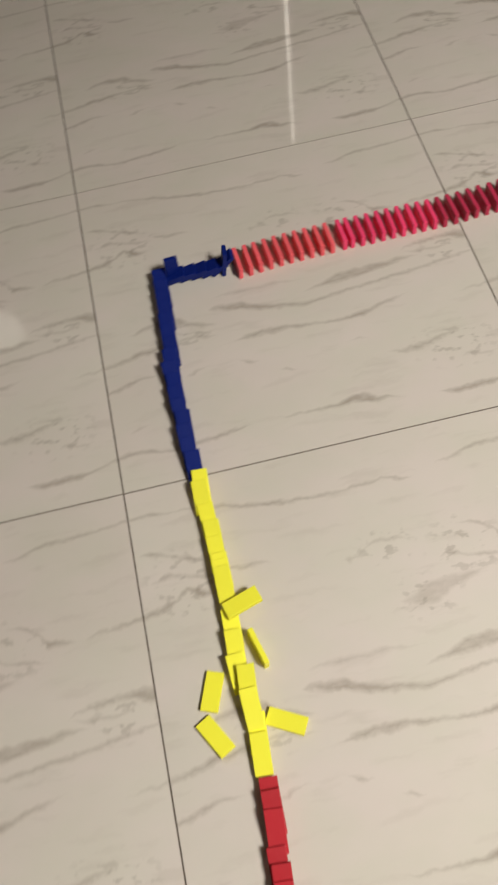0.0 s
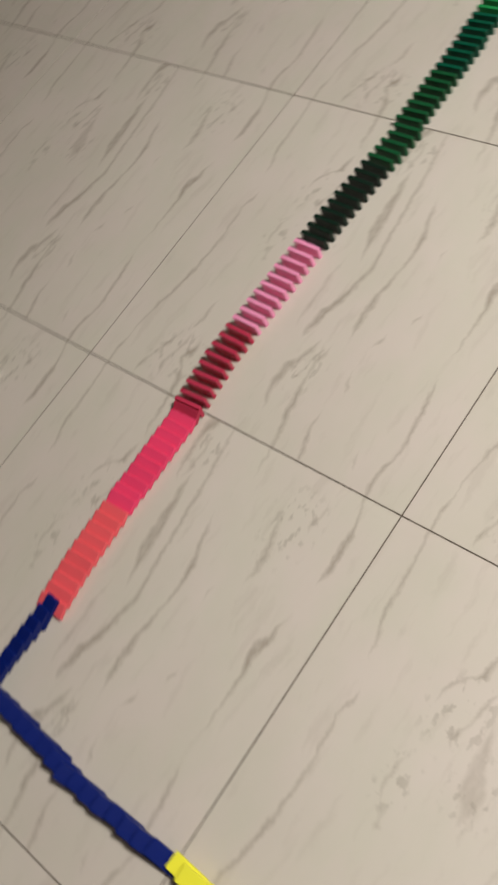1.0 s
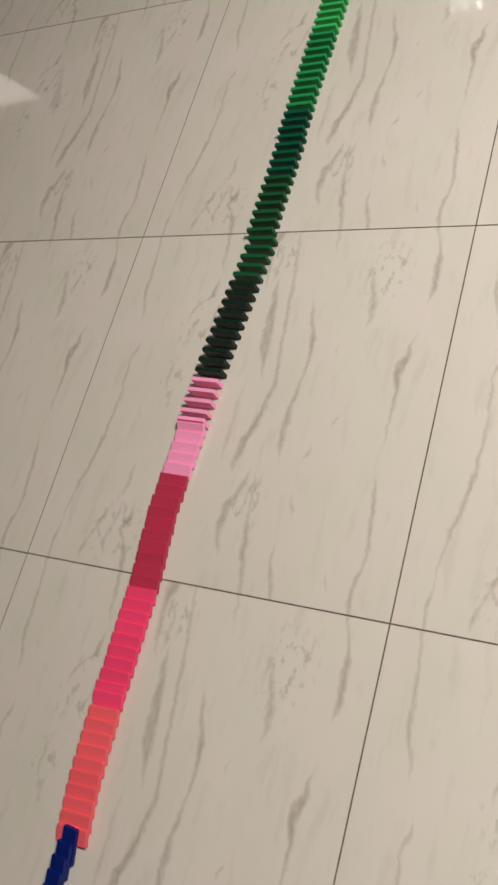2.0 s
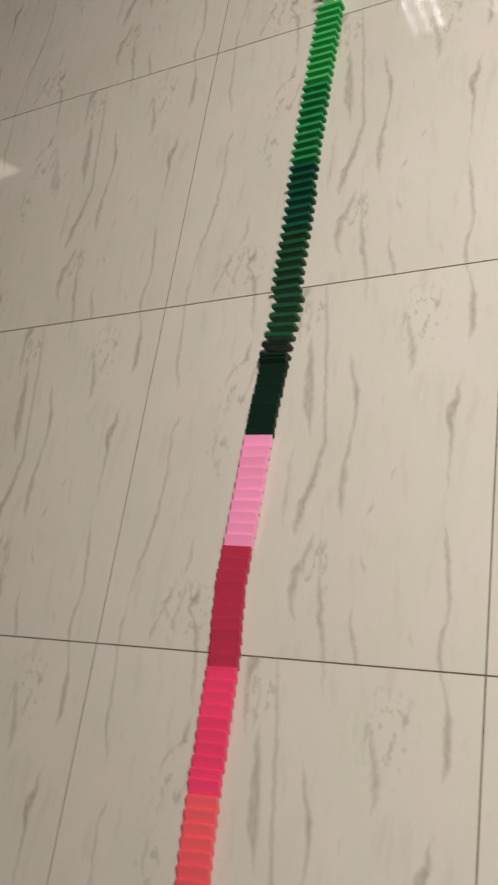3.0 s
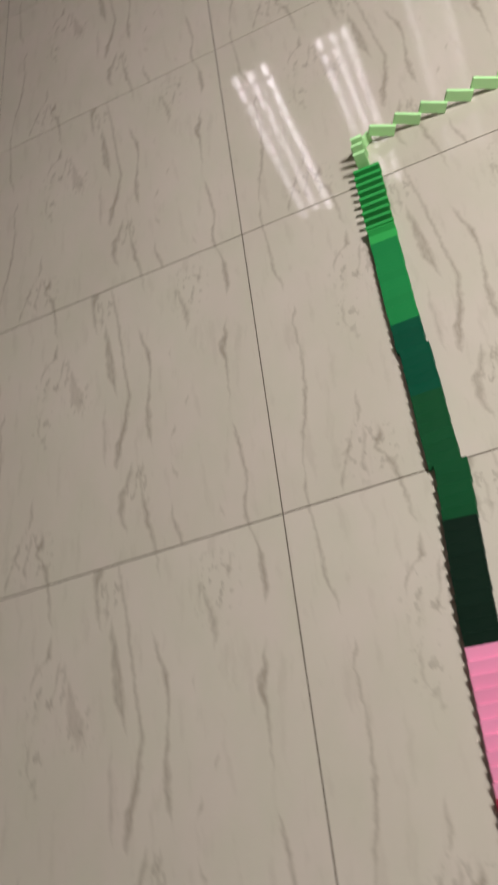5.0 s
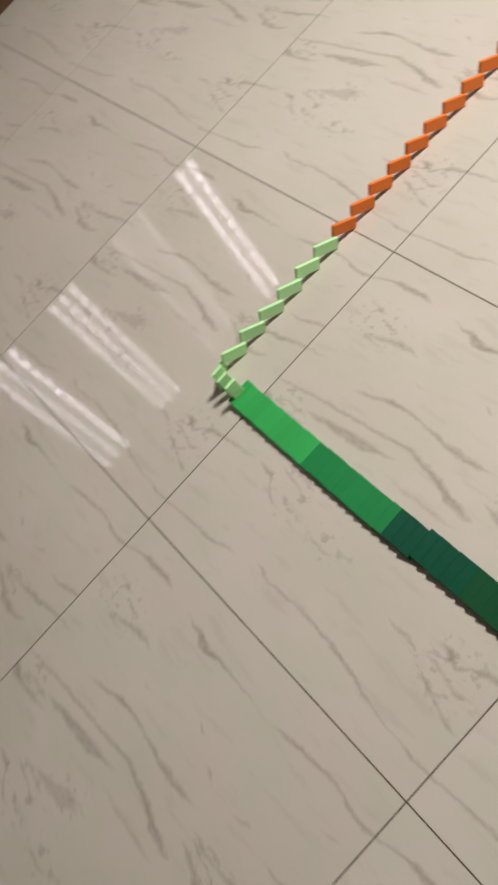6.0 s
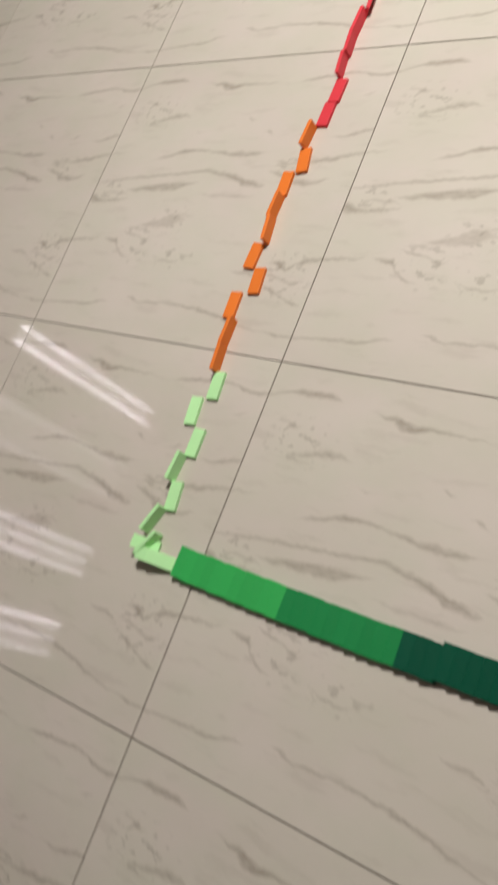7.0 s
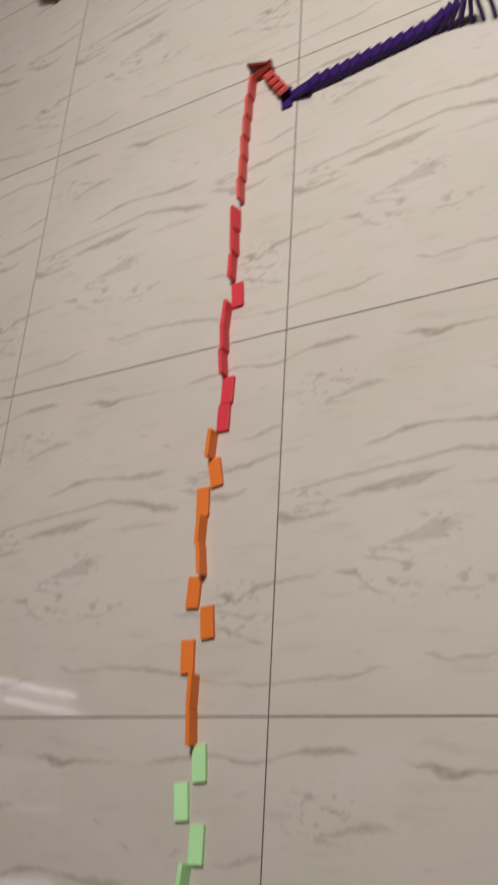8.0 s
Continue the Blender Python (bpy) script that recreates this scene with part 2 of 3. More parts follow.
def wood_material():
    mat, nodes, links, bsdf = material("dark_brown_wood")
    coord = nodes.new("ShaderNodeTexCoord").outputs["Object"]
    n = noise_tex(nodes, links, stretched(nodes, links, coord, (2.0, 30.0, 30.0)), 1.0, 5.0, 0.6, 0.6)
    links.new(ramp(nodes, links, n, [(0.3, (0.07, 0.032, 0.014)), (0.7, (0.15, 0.075, 0.035))]), bsdf.inputs["Base Color"])
    bsdf.inputs["Roughness"].default_value = 0.45
    return mat


MARBLE = marble_material()
GROUT = plain_material("brown_grout", (0.13, 0.10, 0.08), 0.9, 60.0, 0.3)
PAINT = plain_material("cream_wall_paint", (0.21, 0.18, 0.15), 0.8, 3.0, 0.06)
WHITE = plain_material("white_ceiling_paint", (0.30, 0.28, 0.26), 0.9, 3.0, 0.05)
FROSTED = glow_material("lit_frosted_glass", (1.0, 0.95, 0.84), 1.35)
METAL = plain_material("white_enamel", (0.7, 0.7, 0.68), 0.4, 20.0, 0.05)
WOOD = wood_material()
BULB = glow_material("lit_bulb", (1.0, 0.94, 1.0), 8.5)
SOFT_BULB = glow_material("softly_lit_bulb", (1.0, 0.94, 1.0), 5.2)
DIM_BULB = glow_material("dimly_lit_bulb", (1.0, 0.94, 1.0), 1.3)
DIFFUSER = glow_material("lit_diffuser", (1.0, 0.93, 0.97), 0.32)
DIM_DIFFUSER = glow_material("dimly_lit_diffuser", (1.0, 0.93, 0.97), 0.12)
TUBE = glow_material("lit_tube", (1.0, 0.93, 0.82), 5.0)

COLOURS = {
    "yellow": (0.93, 0.87, 0.055), "blue": (0.003, 0.013, 0.15), "red": (0.46, 0.022, 0.032),
    "coral": (0.90, 0.125, 0.15), "hot_pink": (0.92, 0.065, 0.18), "crimson": (0.50, 0.036, 0.085),
    "light_pink": (0.98, 0.34, 0.57), "black_green": (0.006, 0.021, 0.013), "dark_green": (0.007, 0.085, 0.03),
    "teal_green": (0.001, 0.080, 0.043), "mid_green": (0.014, 0.25, 0.07), "bright_green": (0.04, 0.42, 0.10),
    "light_green": (0.56, 0.95, 0.48), "orange": (0.86, 0.21, 0.035), "scarlet": (0.74, 0.055, 0.075),
    "salmon": (0.68, 0.10, 0.085), "purple": (0.044, 0.015, 0.135), "maroon": (0.22, 0.03, 0.02),
}
PLASTIC = {k: plastic_material(k + "_plastic", c) for k, c in COLOURS.items()}


# ---- mesh helpers ----
def box_bm(sx, sy, sz, at=(0, 0, 0), bevel=0.0, segments=2, bm=None):
    made = bmesh.new()
    bmesh.ops.create_cube(made, size=1.0, matrix=Matrix.Translation(at) @ Matrix.Diagonal((sx, sy, sz, 1)))
    if bevel:
        bmesh.ops.bevel(made, geom=made.edges[:], offset=bevel, segments=segments, affect="EDGES", profile=0.5)
    if bm is None:
        return made
    mesh = bpy.data.meshes.new("piece")
    made.to_mesh(mesh)
    made.free()
    bm.from_mesh(mesh)
    bpy.data.meshes.remove(mesh)
    return bm


def mesh_of(name, bm, mat, smooth=False):
    mesh = bpy.data.meshes.new(name)
    bm.to_mesh(mesh)
    bm.free()
    mesh.materials.append(mat)
    if smooth:
        for f in mesh.polygons:
            f.use_smooth = True
    return mesh


def part(name, bm, mat, parent, label="", smooth=False):
    ob = new(name, mesh_of(name, bm, mat, smooth))
    ob.parent = parent
    return tagged(ob, label) if label else ob


# ---- the room ----
X0, X1, Y0, Y1, HIGH = -2.4, 3.0, -2.4, 3.9, 2.4
T = 0.6


def room():
    mid = ((X0 + X1) / 2, (Y0 + Y1) / 2)
    size = (X1 - X0, Y1 - Y0)
    floor = new("floor", mesh_of("floor", box_bm(size[0] + 0.4, size[1] + 0.4, 0.1, (*mid, -0.0512)), GROUT))
    tagged(floor, "cream marble-look polished floor tiles with thin dark joints", "floor", kind="structure")
    for name, sx, sy, at in (
        ("wall_west", 0.15, size[1] + 0.3, (X0 - 0.075, mid[1])), ("wall_east", 0.15, size[1] + 0.3, (X1 + 0.075, mid[1])),
        ("wall_south", size[0], 0.15, (mid[0], Y0 - 0.075)), ("wall_north", size[0], 0.15, (mid[0], Y1 + 0.075))):
        ob = new(name, mesh_of(name, box_bm(sx, sy, HIGH, (*at, HIGH / 2)), PAINT))
        tagged(ob, "plain cream painted room wall", "wall", kind="structure")
    ob = new("ceiling", mesh_of("ceiling", box_bm(size[0] + 0.3, size[1] + 0.3, 0.12, (*mid, HIGH + 0.06)), WHITE))
    tagged(ob, "plain white painted ceiling", "ceiling", kind="structure")
    return floor


FLOOR = room()


def ceiling_light(x, y):
    base = tagged(new("ceiling_light"), "square white ceiling light with a warm glow", "ceiling light")
    base.matrix_world = pose(x, y, HIGH)
    bm = box_bm(0.62, 0.62, 0.012, (0, 0, -0.007), 0.003)
    part("backplate", bm, METAL, base)
    bm = bmesh.new()
    for sx, sy, ax, ay in ((0.66, 0.03, 0, 0.315), (0.66, 0.03, 0, -0.315), (0.03, 0.6, 0.315, 0), (0.03, 0.6, -0.315, 0)):
        box_bm(sx, sy, 0.07, (ax, ay, -0.036), 0.004, 2, bm)
    part("rim", bm, METAL, base)


ceiling_light(1.25, 1.34)


def cupboard():
    """The brown wooden cupboard at the north end of the floor."""
    base = tagged(new("cupboard"), "dark brown wooden cupboard standing on the tiled floor", "cupboard")
    base.matrix_world = pose(-0.45, 3.70, 0)
    part("plinth", box_bm(2.16, 0.34, 0.09, (0, 0.01, 0.045), 0.004), WOOD, base)
    part("body", box_bm(2.2, 0.36, 1.7, (0, 0.01, 0.94), 0.004), WOOD, base)
    part("top", box_bm(2.24, 0.39, 0.03, (0, 0.0, 1.806), 0.006), WOOD, base)
    for k in range(4):
        x = -0.825 + 0.55 * k
        door = part("door", box_bm(0.535, 0.02, 1.64, (x, -0.182, 0.93), 0.004), WOOD, base)
        part("handle", box_bm(0.012, 0.02, 0.12, (x + 0.23 * (-1) ** k, -0.203, 0.95), 0.004), METAL, door)


cupboard()


def light_bar(x, gap, rows, glow, *bulb_materials):
    """Upright bar of small lit bulbs, a column for each material, on the cupboard's front."""
    base = tagged(new("light_bar"), "upright light bar with columns of small lit white bulbs", "light bar", "light bars")
    base.matrix_world = pose(x, 3.49, 0.78)
    columns = len(bulb_materials)
    wide = gap * (columns - 1) + 0.05
    part("backing", box_bm(wide, 0.012, 0.76, (0, 0, 0.37), 0.004), METAL, base)
    part("diffuser", box_bm(wide - 0.012, 0.004, 0.74, (0, -0.009, 0.37), 0.001), glow, base, "softly glowing diffuser")
    for c, mat in enumerate(bulb_materials):
        bm = bmesh.new()
        bmesh.ops.create_uvsphere(bm, u_segments=10, v_segments=6, radius=0.0085, matrix=Matrix.Diagonal((1, 0.7, 2.5, 1)))
        mesh = mesh_of("bulb", bm, mat, True)
        for k in range(rows):
            ob = new("bulb", mesh)
            ob.parent = base
            ob.location = ((c - (columns - 1) / 2) * gap, -0.017, 0.02 + 0.72 * k / (rows - 1))
    return base


light_bar(0.235, 0.056, 12, DIFFUSER, BULB, BULB)
light_bar(-0.065, 0.125, 12, DIM_DIFFUSER, DIM_BULB, DIM_BULB)
light_bar(-0.410, 0.050, 12, DIFFUSER, SOFT_BULB, SOFT_BULB, SOFT_BULB)
light_bar(-0.735, 0.058, 12, DIFFUSER, SOFT_BULB, SOFT_BULB, BULB)


def wall_tube():
    base = tagged(new("wall_light"), "thin upright lit tube on the wall", "wall light")
    base.matrix_world = pose(X0 + 0.012, 0.755, 0.60)
    part("holder", box_bm(0.02, 0.02, 1.0, (0, 0, 0.5), 0.003), METAL, base)
    part("tube", box_bm(0.010, 0.0055, 0.96, (0.016, 0, 0.5), 0.003), TUBE, base)


wall_tube()


def wall_lamps():
    """Two frosted lamps on the west wall, known from their mirror images in the tiles."""
    base = tagged(new("wall_lamp"), "slanted frosted glass wall lamp, softly lit", "wall lamp")
    base.matrix_world = pose(X0 + 0.012, 2.60, 0.80)
    part("backplate", box_bm(0.02, 0.16, 0.16, (0, -0.02, 0.02), 0.004), METAL, base)
    bm = bmesh.new()
    outline = ((0.13, 0.22), (0.045, 0.0), (-0.09, -0.13), (-0.20, -0.043))
    back, front = [[bm.verts.new((x, y, z)) for y, z in outline] for x in (0.012, 0.05)]
    bm.faces.new(back)
    bm.faces.new(front[::-1])
    for k in range(4):
        bm.faces.new((back[k], front[k], front[(k + 1) % 4], back[(k + 1) % 4]))
    bmesh.ops.recalc_face_normals(bm, faces=bm.faces[:])
    bmesh.ops.bevel(bm, geom=bm.edges[:], offset=0.006, segments=2, affect="EDGES")
    part("shade", bm, FROSTED, base, "frosted glass shade")
    base = tagged(new("wall_lamp"), "round frosted glass wall lamp, softly lit", "wall lamp")
    base.matrix_world = pose(X0 + 0.012, -0.84, 2.30)
    part("backplate", box_bm(0.02, 0.12, 0.12, (0, 0, 0), 0.004), METAL, base)
    bm = bmesh.new()
    bmesh.ops.create_uvsphere(bm, u_segments=24, v_segments=14, radius=0.15, matrix=Matrix.Translation((0.06, 0, 0)) @ Matrix.Diagonal((0.4, 1, 1, 1)))
    part("shade", bm, FROSTED, base, "frosted glass shade", True)


wall_lamps()


def furniture_foot():
    """The short dark wooden foot that stands on the far tiles."""
    base = tagged(new("furniture_foot"), "short dark brown wooden furniture foot standing on the tiles", "furniture foot")
    base.matrix_world = pose(1.775, 2.505, 0, 0, 0, 30)
    bm = box_bm(0.05, 0.05, 0.085, (0, 0, 0.0575))
    for v in bm.verts:
        if v.co.z < 0.05:
            v.co.x, v.co.y = v.co.x * 0.85, v.co.y * 0.85
    bmesh.ops.bevel(bm, geom=bm.edges[:], offset=0.004, segments=2, affect="EDGES")
    part("shaft", bm, WOOD, base)
    part("pad", box_bm(0.048, 0.048, 0.015, (0, 0, 0.0075), 0.003), WOOD, base)


furniture_foot()

# ---- dominoes ----
LONG, WIDE, THICK = 0.048, 0.0215, 0.0066
DOMINO = {}
for key in COLOURS:
    DOMINO[key] = mesh_of("domino", box_bm(LONG, WIDE, THICK, (0, 0, 0), 0.0006, 2), PLASTIC[key])
MOVES = []
UP = Vector((0, 0, 1))
rng = random.Random(7)


def axes(centre, x, y):
    z = x.cross(y)
    m = Matrix((x, y, z)).transposed().to_4x4()
    m.translation = centre
    return m


def leaning(px, py, heading, theta, tall, z=0.0):
    """A domino that stands on the ground by its front lower edge at (px, py) and leans by theta degrees along its heading."""
    a, th = radians(heading), radians(theta)
    d, s = Vector((math.cos(a), math.sin(a), 0)), Vector((-math.sin(a), math.cos(a), 0))
    u, n = d * math.sin(th) + UP * math.cos(th), d * math.cos(th) - UP * math.sin(th)
    high = LONG if tall else WIDE
    centre = Vector((px, py, z)) + u * (high / 2) - n * (THICK / 2)
    return axes(centre, u, s) if tall else axes(centre, s, u)


def rolled(cx, cy, heading, theta, lift=0.0):
    """A domino on its long edge along its heading, that leans by theta degrees to the left of it (less than 0: to the right)."""
    a, th = radians(heading), radians(theta)
    d, s = Vector((math.cos(a), math.sin(a), 0)), Vector((-math.sin(a), math.cos(a), 0))
    u = s * math.sin(th) + UP * math.cos(th)
    high = WIDE / 2 * abs(math.cos(th)) + THICK / 2 * abs(math.sin(th))
    return axes(Vector((cx, cy, high + lift)), d, u)


def tipped(cx, cy, heading, theta):
    """A domino on edge along its heading, tipped by theta degrees onto its far lower corner, its near end raised."""
    a, th = radians(heading), radians(theta)
    d = Vector((math.cos(a), math.sin(a), 0))
    high = LONG / 2 * math.sin(th) + WIDE / 2 * math.cos(th)
    return axes(Vector((cx, cy, high)), d * math.cos(th) - UP * math.sin(th), d * math.sin(th) + UP * math.cos(th))


def domino(key, state, m, group):
    ob = new("domino", DOMINO[key])
    tagged(ob, f"{key.replace('_', ' ')} plastic domino {state}", "domino", group)
    ob.matrix_world = m
    return ob


def between(table, v):
    for (a, b), (c, d) in zip(table, table[1:]):
        if v <= c:
            return b + (d - b) * (v - a) / (c - a)
    return table[-1][1]


# The first stretch, already down: red, yellow and blue, towards -x.
def first_stretch():
    def laid(key, state, rows):
        for cx, cy, cz, yaw, tilt in rows:
            m = Matrix.Translation((cx, cy, cz)) @ pose(0, 0, 0, 0, 0, yaw) @ pose(0, 0, 0, 0, tilt, 0)
            domino(key, state, m, f"toppled {key} dominoes")

    laid("red", "toppled onto the next in the line", (
        (0.4292, 0.1108, 0.0085, -4, 8), (0.4431, 0.1110, 0.0122, -2, 17), (0.4630, 0.1090, 0.0122, -5, 17), (0.5011, 0.1038, 0.0092, -3, 10),
        (0.5181, 0.1049, 0.0118, -5, 16), (0.5351, 0.1040, 0.0118, -4, 16), (0.5523, 0.1029, 0.0118, -3, 16), (0.5696, 0.1012, 0.0118, -5, 16)))
    laid("yellow", "toppled onto the next in the line", (
        (0.0217, 0.1076, 0.0105, -4, 13), (0.0393, 0.1049, 0.0128, -2, 16), (0.0735, 0.1075, 0.0085, 1, 10), (0.1003, 0.1098, 0.0112, -1, 14), (0.1245, 0.1093, 0.0112, -1, 14),
        (0.1486, 0.1109, 0.0112, 0, 14), (0.1581, 0.1101, 0.0128, -2, 14), (0.1687, 0.1103, 0.0152, -1, 13), (0.2244, 0.1085, 0.0085, -2, 11),
        (0.2526, 0.1070, 0.0112, -3, 14), (0.2828, 0.1044, 0.0108, 2, 13), (0.2999, 0.1125, 0.0170, -5, 11), (0.3280, 0.1118, 0.0160, 1, 17), (0.3545, 0.1120, 0.0048, -6, 3), (0.3792, 0.1109, 0.0090, -4, 7)))
    # the ones that jumped out of the line and lie about it
    laid("yellow", "lying knocked over on the marble floor", (
        (0.2003, 0.1275, 0.0215, 106, -4), (0.2950, 0.0687, THICK / 2, -21, 0), (0.3469, 0.0623, THICK / 2, 29, 0), (0.3490, 0.1480, THICK / 2, 61, 0)))
    domino("yellow", "tipped on its long edge on the floor", rolled(0.258, 0.1345, 14, 4), "toppled yellow dominoes")
    x = 0.012
    while x > -0.345:
        y = between(((-0.40, 0.115), (-0.25, 0.109), (-0.135, 0.100), (-0.05, 0.102), (0.05, 0.105)), x)
        domino("blue", "toppled onto the next in the line", leaning(x, y + rng.uniform(-0.0018, 0.0018), 180 + rng.uniform(-3, 3), rng.uniform(68, 71), True), "toppled blue dominoes")
        x -= 0.0225
    domino("blue", "still standing on its short end at the corner", leaning(-0.362, 0.1345, 184, 2, True), "toppled blue dominoes")


first_stretch()


def second_blue():
    """The blue ones from the corner to the coral line; the last still falls as the clip begins."""
    for k in range(7):
        y = 0.107 + 0.0182 * k
        x = between(((0.10, -0.359), (0.16, -0.358), (0.20, -0.355), (0.24, -0.349)), y)
        start = (72, 72, 71, 70, 66, 46, 8)[k]
        ob = domino("blue", "falling onto the next in the line", leaning(x, y, 86, start, True), "toppled blue dominoes")
        if start < 68:
            MOVES.append((ob, [(0.0, leaning(x, y, 86, start, True)), (0.1, leaning(x, y, 86, (67, 64, 50)[k - 4], True)),
                               (0.2, leaning(x, y, 86, 68, True)), (8.0, leaning(x, y, 86, 68, True))]))


second_blue()

FRONT = [(0.20, -0.10), (0.234, 0.0), (0.443, 0.5), (0.593, 1.0), (0.725, 1.5), (1.062, 3.0), (1.22, 3.5), (1.392, 4.0), (1.557, 4.5), (1.595, 4.6), (1.789, 5.8), (1.835, 6.02), (1.93, 6.34)]
LINE = [(0.23, -0.353), (0.33, -0.362), (0.41, -0.364), (0.58, -0.364), (0.69, -0.3725), (0.825, -0.3675), (0.975, -0.3605), (1.06, -0.354), (1.16, -0.344), (1.193, -0.342),
        (1.195, -0.350), (1.35, -0.3485), (1.40, -0.347), (1.403, -0.3515), (1.53, -0.351), (1.70, -0.348), (1.83, -0.345)]
COURSE = [(0.23, -0.353), (0.41, -0.364), (0.58, -0.366), (0.69, -0.3715), (0.975, -0.3605), (1.16, -0.348), (1.35, -0.348), (1.55, -0.351), (1.90, -0.344)]
SECTIONS = (("coral", 0.240, 10), ("hot_pink", 0.409, 10), ("crimson", 0.578, 10), ("light_pink", 0.755, 10), ("black_green", 0.933, 10),
            ("dark_green", 1.108, 12), ("teal_green", 1.319, 8), ("mid_green", 1.460, 10), ("bright_green", 1.640, 11))


def long_line():
    """The long line of dominoes on their long edges, that topples towards +y."""
    starts = [s[1] for s in SECTIONS[1:]] + [1.836]
    for (key, y0, count), y1 in zip(SECTIONS, starts):
        for k in range(count):
            y = y0 + (y1 - y0) * k / count + (0.004 if key == "hot_pink" and k == 0 else 0.0)
            gap = (y1 - y0) / count
            x = between(LINE, y) + rng.uniform(-0.0006, 0.0006)
            head = 90 - math.degrees(math.atan2(between(COURSE, y + 0.05) - between(COURSE, y - 0.05), 0.1)) + rng.uniform(-0.6, 0.6)
            rest = 3.5 + math.degrees(math.acos(min(0.95, (THICK + 0.0003) / gap)))
            if y > 1.82:
                rest = 70
            t = between(FRONT, y)
            ob = domino(key, "toppling in line from its long edge", leaning(x, y, head, 0, False), f"{key.replace('_', ' ')} dominoes of the long line")
            rows = [(0.0, leaning(x, y, head, 0, False))] if t - 0.05 > 0.03 else []
            if not rows:
                rows = [(0.0, leaning(x, y, head, 3 + 20 * max(0, 0.05 - t), False))]
                t = max(t, 0.06)
            if t - 0.05 > 0.03:
                rows.append((t - 0.05, leaning(x, y, head, 0, False)))
            rows += [(t + 0.02, leaning(x, y, head, 0.45 * rest, False)), (t + 0.12, leaning(x, y, head, rest, False)), (8.0, leaning(x, y, head, rest, False))]
            MOVES.append((ob, rows))


long_line()


def corner_greens():
    """Light green ones on their short ends, that carry the fall round the corner."""
    for x, y, aside, slide, head, rest, t in ((-0.348, 1.831, -0.004, 0.013, 90, 67, 6.08), (-0.348, 1.854, -0.004, 0.010, 91, 68, 6.15), (-0.346, 1.873, 0.008, 0.010, 93, 73, 6.22)):
        up, down = leaning(x, y, head, 0, True), leaning(x + aside, y + slide, 90, rest, True)
        ob = domino("light_green", "toppling at the corner of the line", up, "light green dominoes")
        MOVES.append((ob, [(0.0, up), (t - 0.06, up), (t + 0.04, leaning(x + aside / 2, y + slide / 2, head, 38, True)), (t + 0.13, down), (8.0, down)]))
    up, down = rolled(-0.342, 1.889, 40, 0), rolled(-0.336, 1.8985, -28, 0, 0.003)
    ob = domino("light_green", "turned at the corner of the line", up, "light green dominoes")
    MOVES.append((ob, [(0.0, up), (6.22, up), (6.32, rolled(-0.338, 1.894, 5, 0, 0.002)), (6.40, down), (8.0, down)]))


corner_greens()

# Where each one of the wall-like line comes to rest: x, y, heading and lean (90 or -90: flat).
REST = (
    ("light_green", -0.296, 1.9115, -21, 2), ("light_green", -0.252, 1.895, 7, -90), ("light_green", -0.207, 1.909, -5, 2), ("light_green", -0.161, 1.896, 1, -90),
    ("light_green", -0.110, 1.925, 6, 90), ("light_green", -0.061, 1.901, 5, -90),
    ("orange", -0.016, 1.914, 5, 0), ("orange", 0.033, 1.917, 0, 0), ("orange", 0.083, 1.935, 3, 90), ("orange", 0.131, 1.906, 6, -90), ("orange", 0.177, 1.934, -2, 90),
    ("orange", 0.225, 1.921, 7, 0), ("orange", 0.270, 1.926, -1, 2), ("orange", 0.319, 1.931, 3, 90), ("orange", 0.366, 1.912, 11, -90), ("orange", 0.413, 1.920, -3, 2),
    ("scarlet", 0.460, 1.905, 0, -90), ("scarlet", 0.509, 1.901, -1, -90), ("scarlet", 0.558, 1.910, 7, 0), ("scarlet", 0.605, 1.911, 5, 0), ("scarlet", 0.652, 1.911, -3, 0),
    ("scarlet", 0.691, 1.896, 5, -90), ("scarlet", 0.746, 1.907, 0, 0), ("scarlet", 0.799, 1.906, 4, 6), ("scarlet", 0.851, 1.908, 3, 16),
    ("salmon", 0.912, 1.902, 4, 0), ("salmon", 0.961, 1.901, 2, 0), ("salmon", 1.010, 1.901, 4, 0), ("salmon", 1.059, 1.900, 2, 0), ("salmon", 1.108, 1.898, 1, 0),
    ("salmon", 1.157, 1.894, -2, 0),
)


def wall_line():
    """The line of dominoes on edge along +x, each tipped with its near end on the one before, that drops and straightens."""
    for k, (key, rx, ry, turn, lean) in enumerate(REST):
        x = -0.3015 + 0.0483 * k
        y = between(((-0.31, 1.902), (-0.11, 1.911), (0.10, 1.918), (0.50, 1.920), (1.30, 1.905)), x)
        t = 6.38 + (x + 0.312) / 2.2
        flat = abs(lean) > 60
        state = "knocked flat on the floor beside the line" if flat else "pushed straight on its long edge in line"
        up = tipped(x + 0.002, y - 0.009 + rng.uniform(-0.0012, 0.0012), -6 + rng.uniform(-2, 2), 25)
        ob = domino(key, state, up, f"{key.replace('_', ' ')} dominoes end to end")
        straight = rolled(x + 0.003, y - 0.005 + rng.uniform(-0.001, 0.001), rng.uniform(-2, 3), 2)
        down = rolled(rx, ry, turn, lean)
        wait = 0.05 if key == "light_green" else 0.11
        MOVES.append((ob, [(0.0, up), (t - 0.05, up), (t + 0.03, straight), (t + wait, rolled((rx + x) / 2, y - 0.005, turn / 3, lean * 0.12)), (t + wait + 0.10, down), (8.0, down)]))


wall_line()


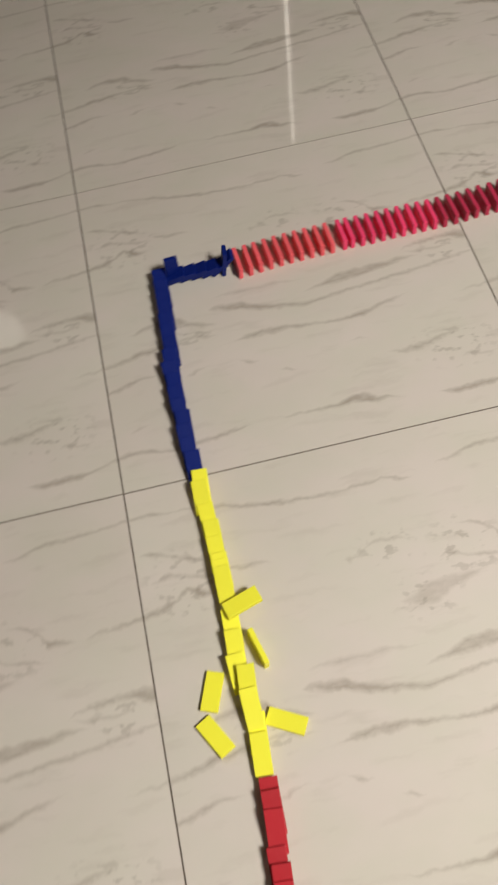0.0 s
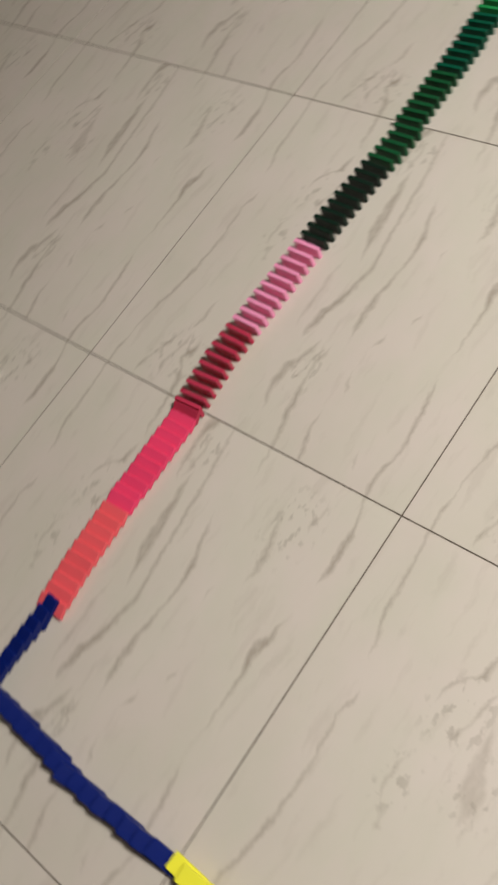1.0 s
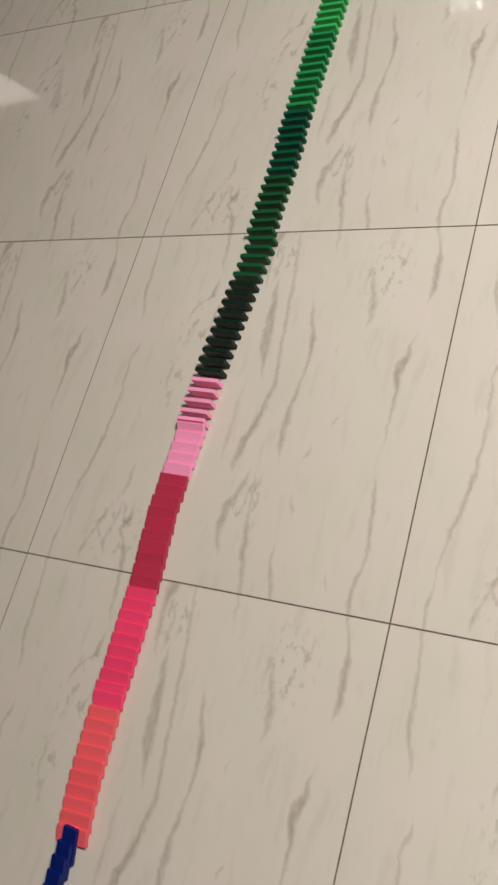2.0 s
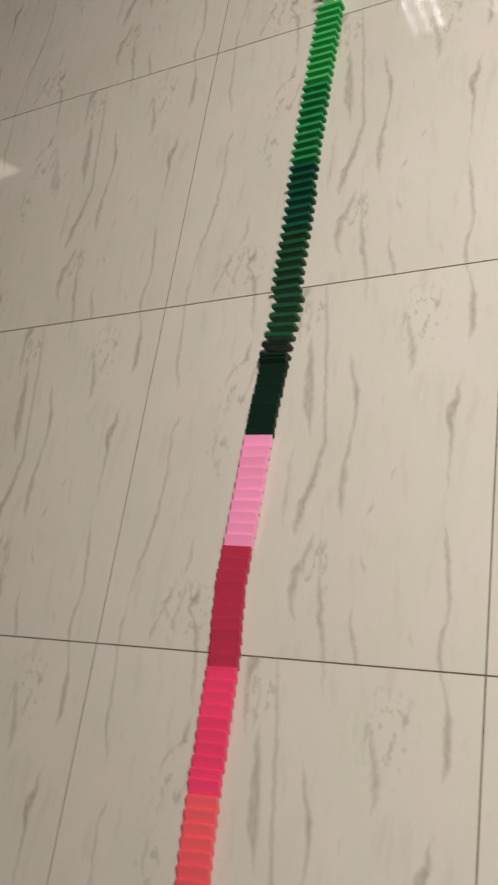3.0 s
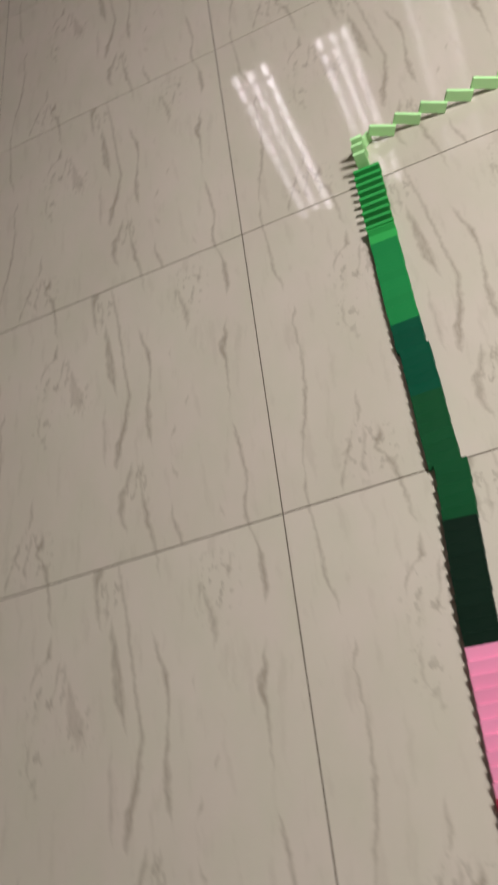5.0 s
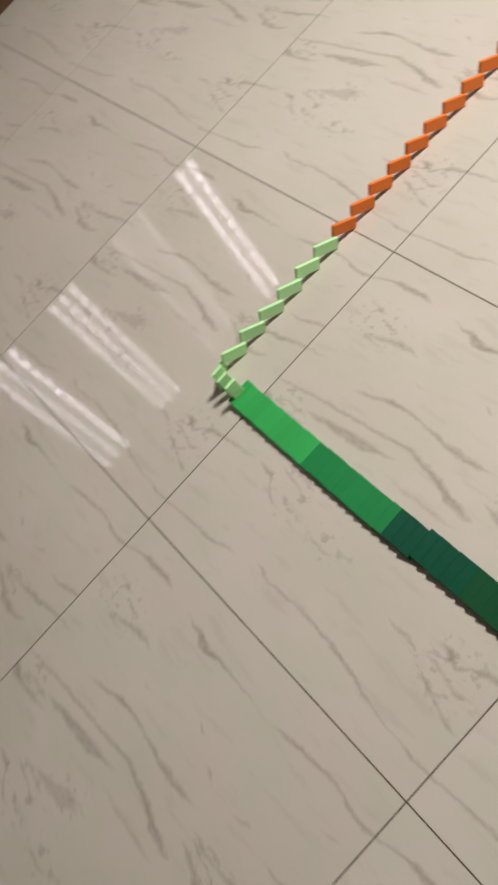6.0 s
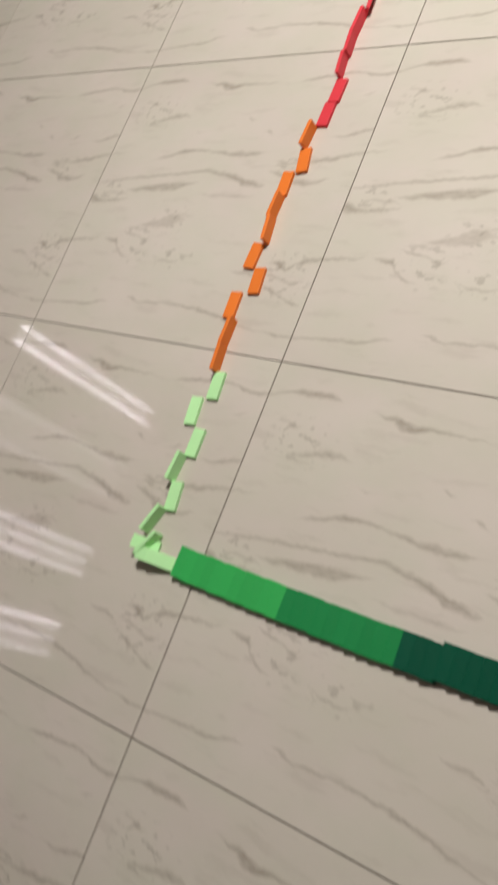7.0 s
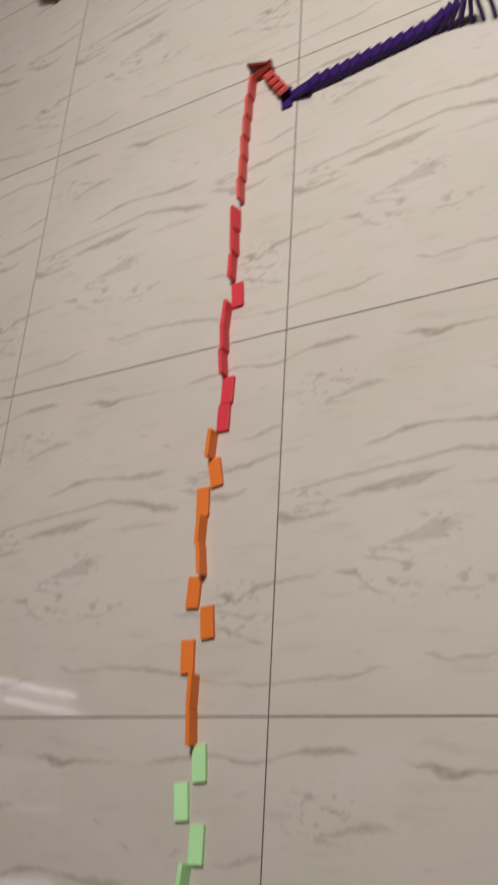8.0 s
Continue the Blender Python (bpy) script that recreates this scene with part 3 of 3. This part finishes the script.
def far_turn():
    """The far corner: a maroon one across the end, four salmon ones back to the purple line."""
    up, down = rolled(1.203, 1.886, -96, 0), rolled(1.205, 1.881, -110, 3)
    ob = domino("maroon", "standing across the end of the line", up, "salmon dominoes at the far corner")
    MOVES.append((ob, [(0.0, up), (7.12, up), (7.25, down), (8.0, down)]))
    up, down = leaning(1.200, 1.905, -70, 0, True), leaning(1.190, 1.895, -82, 74, True)
    ob = domino("maroon", "leaning at the far corner", up, "salmon dominoes at the far corner")
    MOVES.append((ob, [(0.0, up), (7.14, up), (7.22, leaning(1.198, 1.902, -75, 30, True)), (7.32, down), (8.0, down)]))
    for k in range(4):
        x, y, t = 1.188 - 0.017 * k, 1.866 - 0.0105 * k, 7.24 + 0.07 * k
        up, down = leaning(x, y, 209, 0, True), leaning(x, y, 209, 62, True)
        ob = domino("salmon", "toppled at the far corner", up, "salmon dominoes at the far corner")
        MOVES.append((ob, [(0.0, up), (t - 0.05, up), (t + 0.03, leaning(x, y, 209, 30, True)), (t + 0.12, down), (8.0, down)]))
    m = Matrix.Translation((1.105, 1.8205, THICK / 2)) @ pose(0, 0, 0, 0, 0, 4)
    domino("purple", "lying flat where the purple line begins", m, "purple dominoes")
    for k in range(20):
        y = 1.810 - 0.0200 * k
        x = between(((-1.82, 1.105), (-1.76, 1.107), (-1.65, 1.121), (-1.55, 1.132), (-1.48, 1.127), (-1.40, 1.112)), -y)
        t = between(((-1.83, 7.55), (-1.75, 7.69), (-1.652, 7.80), (-1.561, 7.90), (-1.486, 8.0), (-1.30, 8.3)), -y)
        head = -86 if k else -100
        up, down = leaning(x, y, head, 0, True), leaning(x, y, head, 70, True)
        ob = domino("purple", "in the toppling purple line", up, "purple dominoes")
        rows = [(0.0, up)]
        if t - 0.06 < 8.0:
            rows.append((t - 0.06, up))
            for dt, th in ((0.03, 30), (0.12, 68)):
                if t + dt < 7.98:
                    rows.append((t + dt, leaning(x, y, head, th, True)))
            if t + 0.12 < 7.98:
                rows.append((8.0, down))
            else:
                rows.append((8.0, leaning(x, y, head, max(0.0, min(68, (8.06 - t) * 400)), True)))
        else:
            rows.append((8.0, up))
        MOVES.append((ob, rows))


far_turn()


# ---- floor tiles ----
def floor_tiles():
    mesh = mesh_of("tile", box_bm(T - 0.0022, T - 0.0022, 0.010, (0, 0, -0.005)), MARBLE)
    for i in range(round(X0 / T), round(X1 / T)):
        for j in range(round(Y0 / T), round(Y1 / T) + 1):
            ob = new("tile", mesh)
            ob.parent = FLOOR
            ob.location = ((i + 0.5) * T, (j + 0.5) * T, 0)


floor_tiles()


def motions():
    for ob, rows in MOVES:
        walk(ob, rows)


motions()
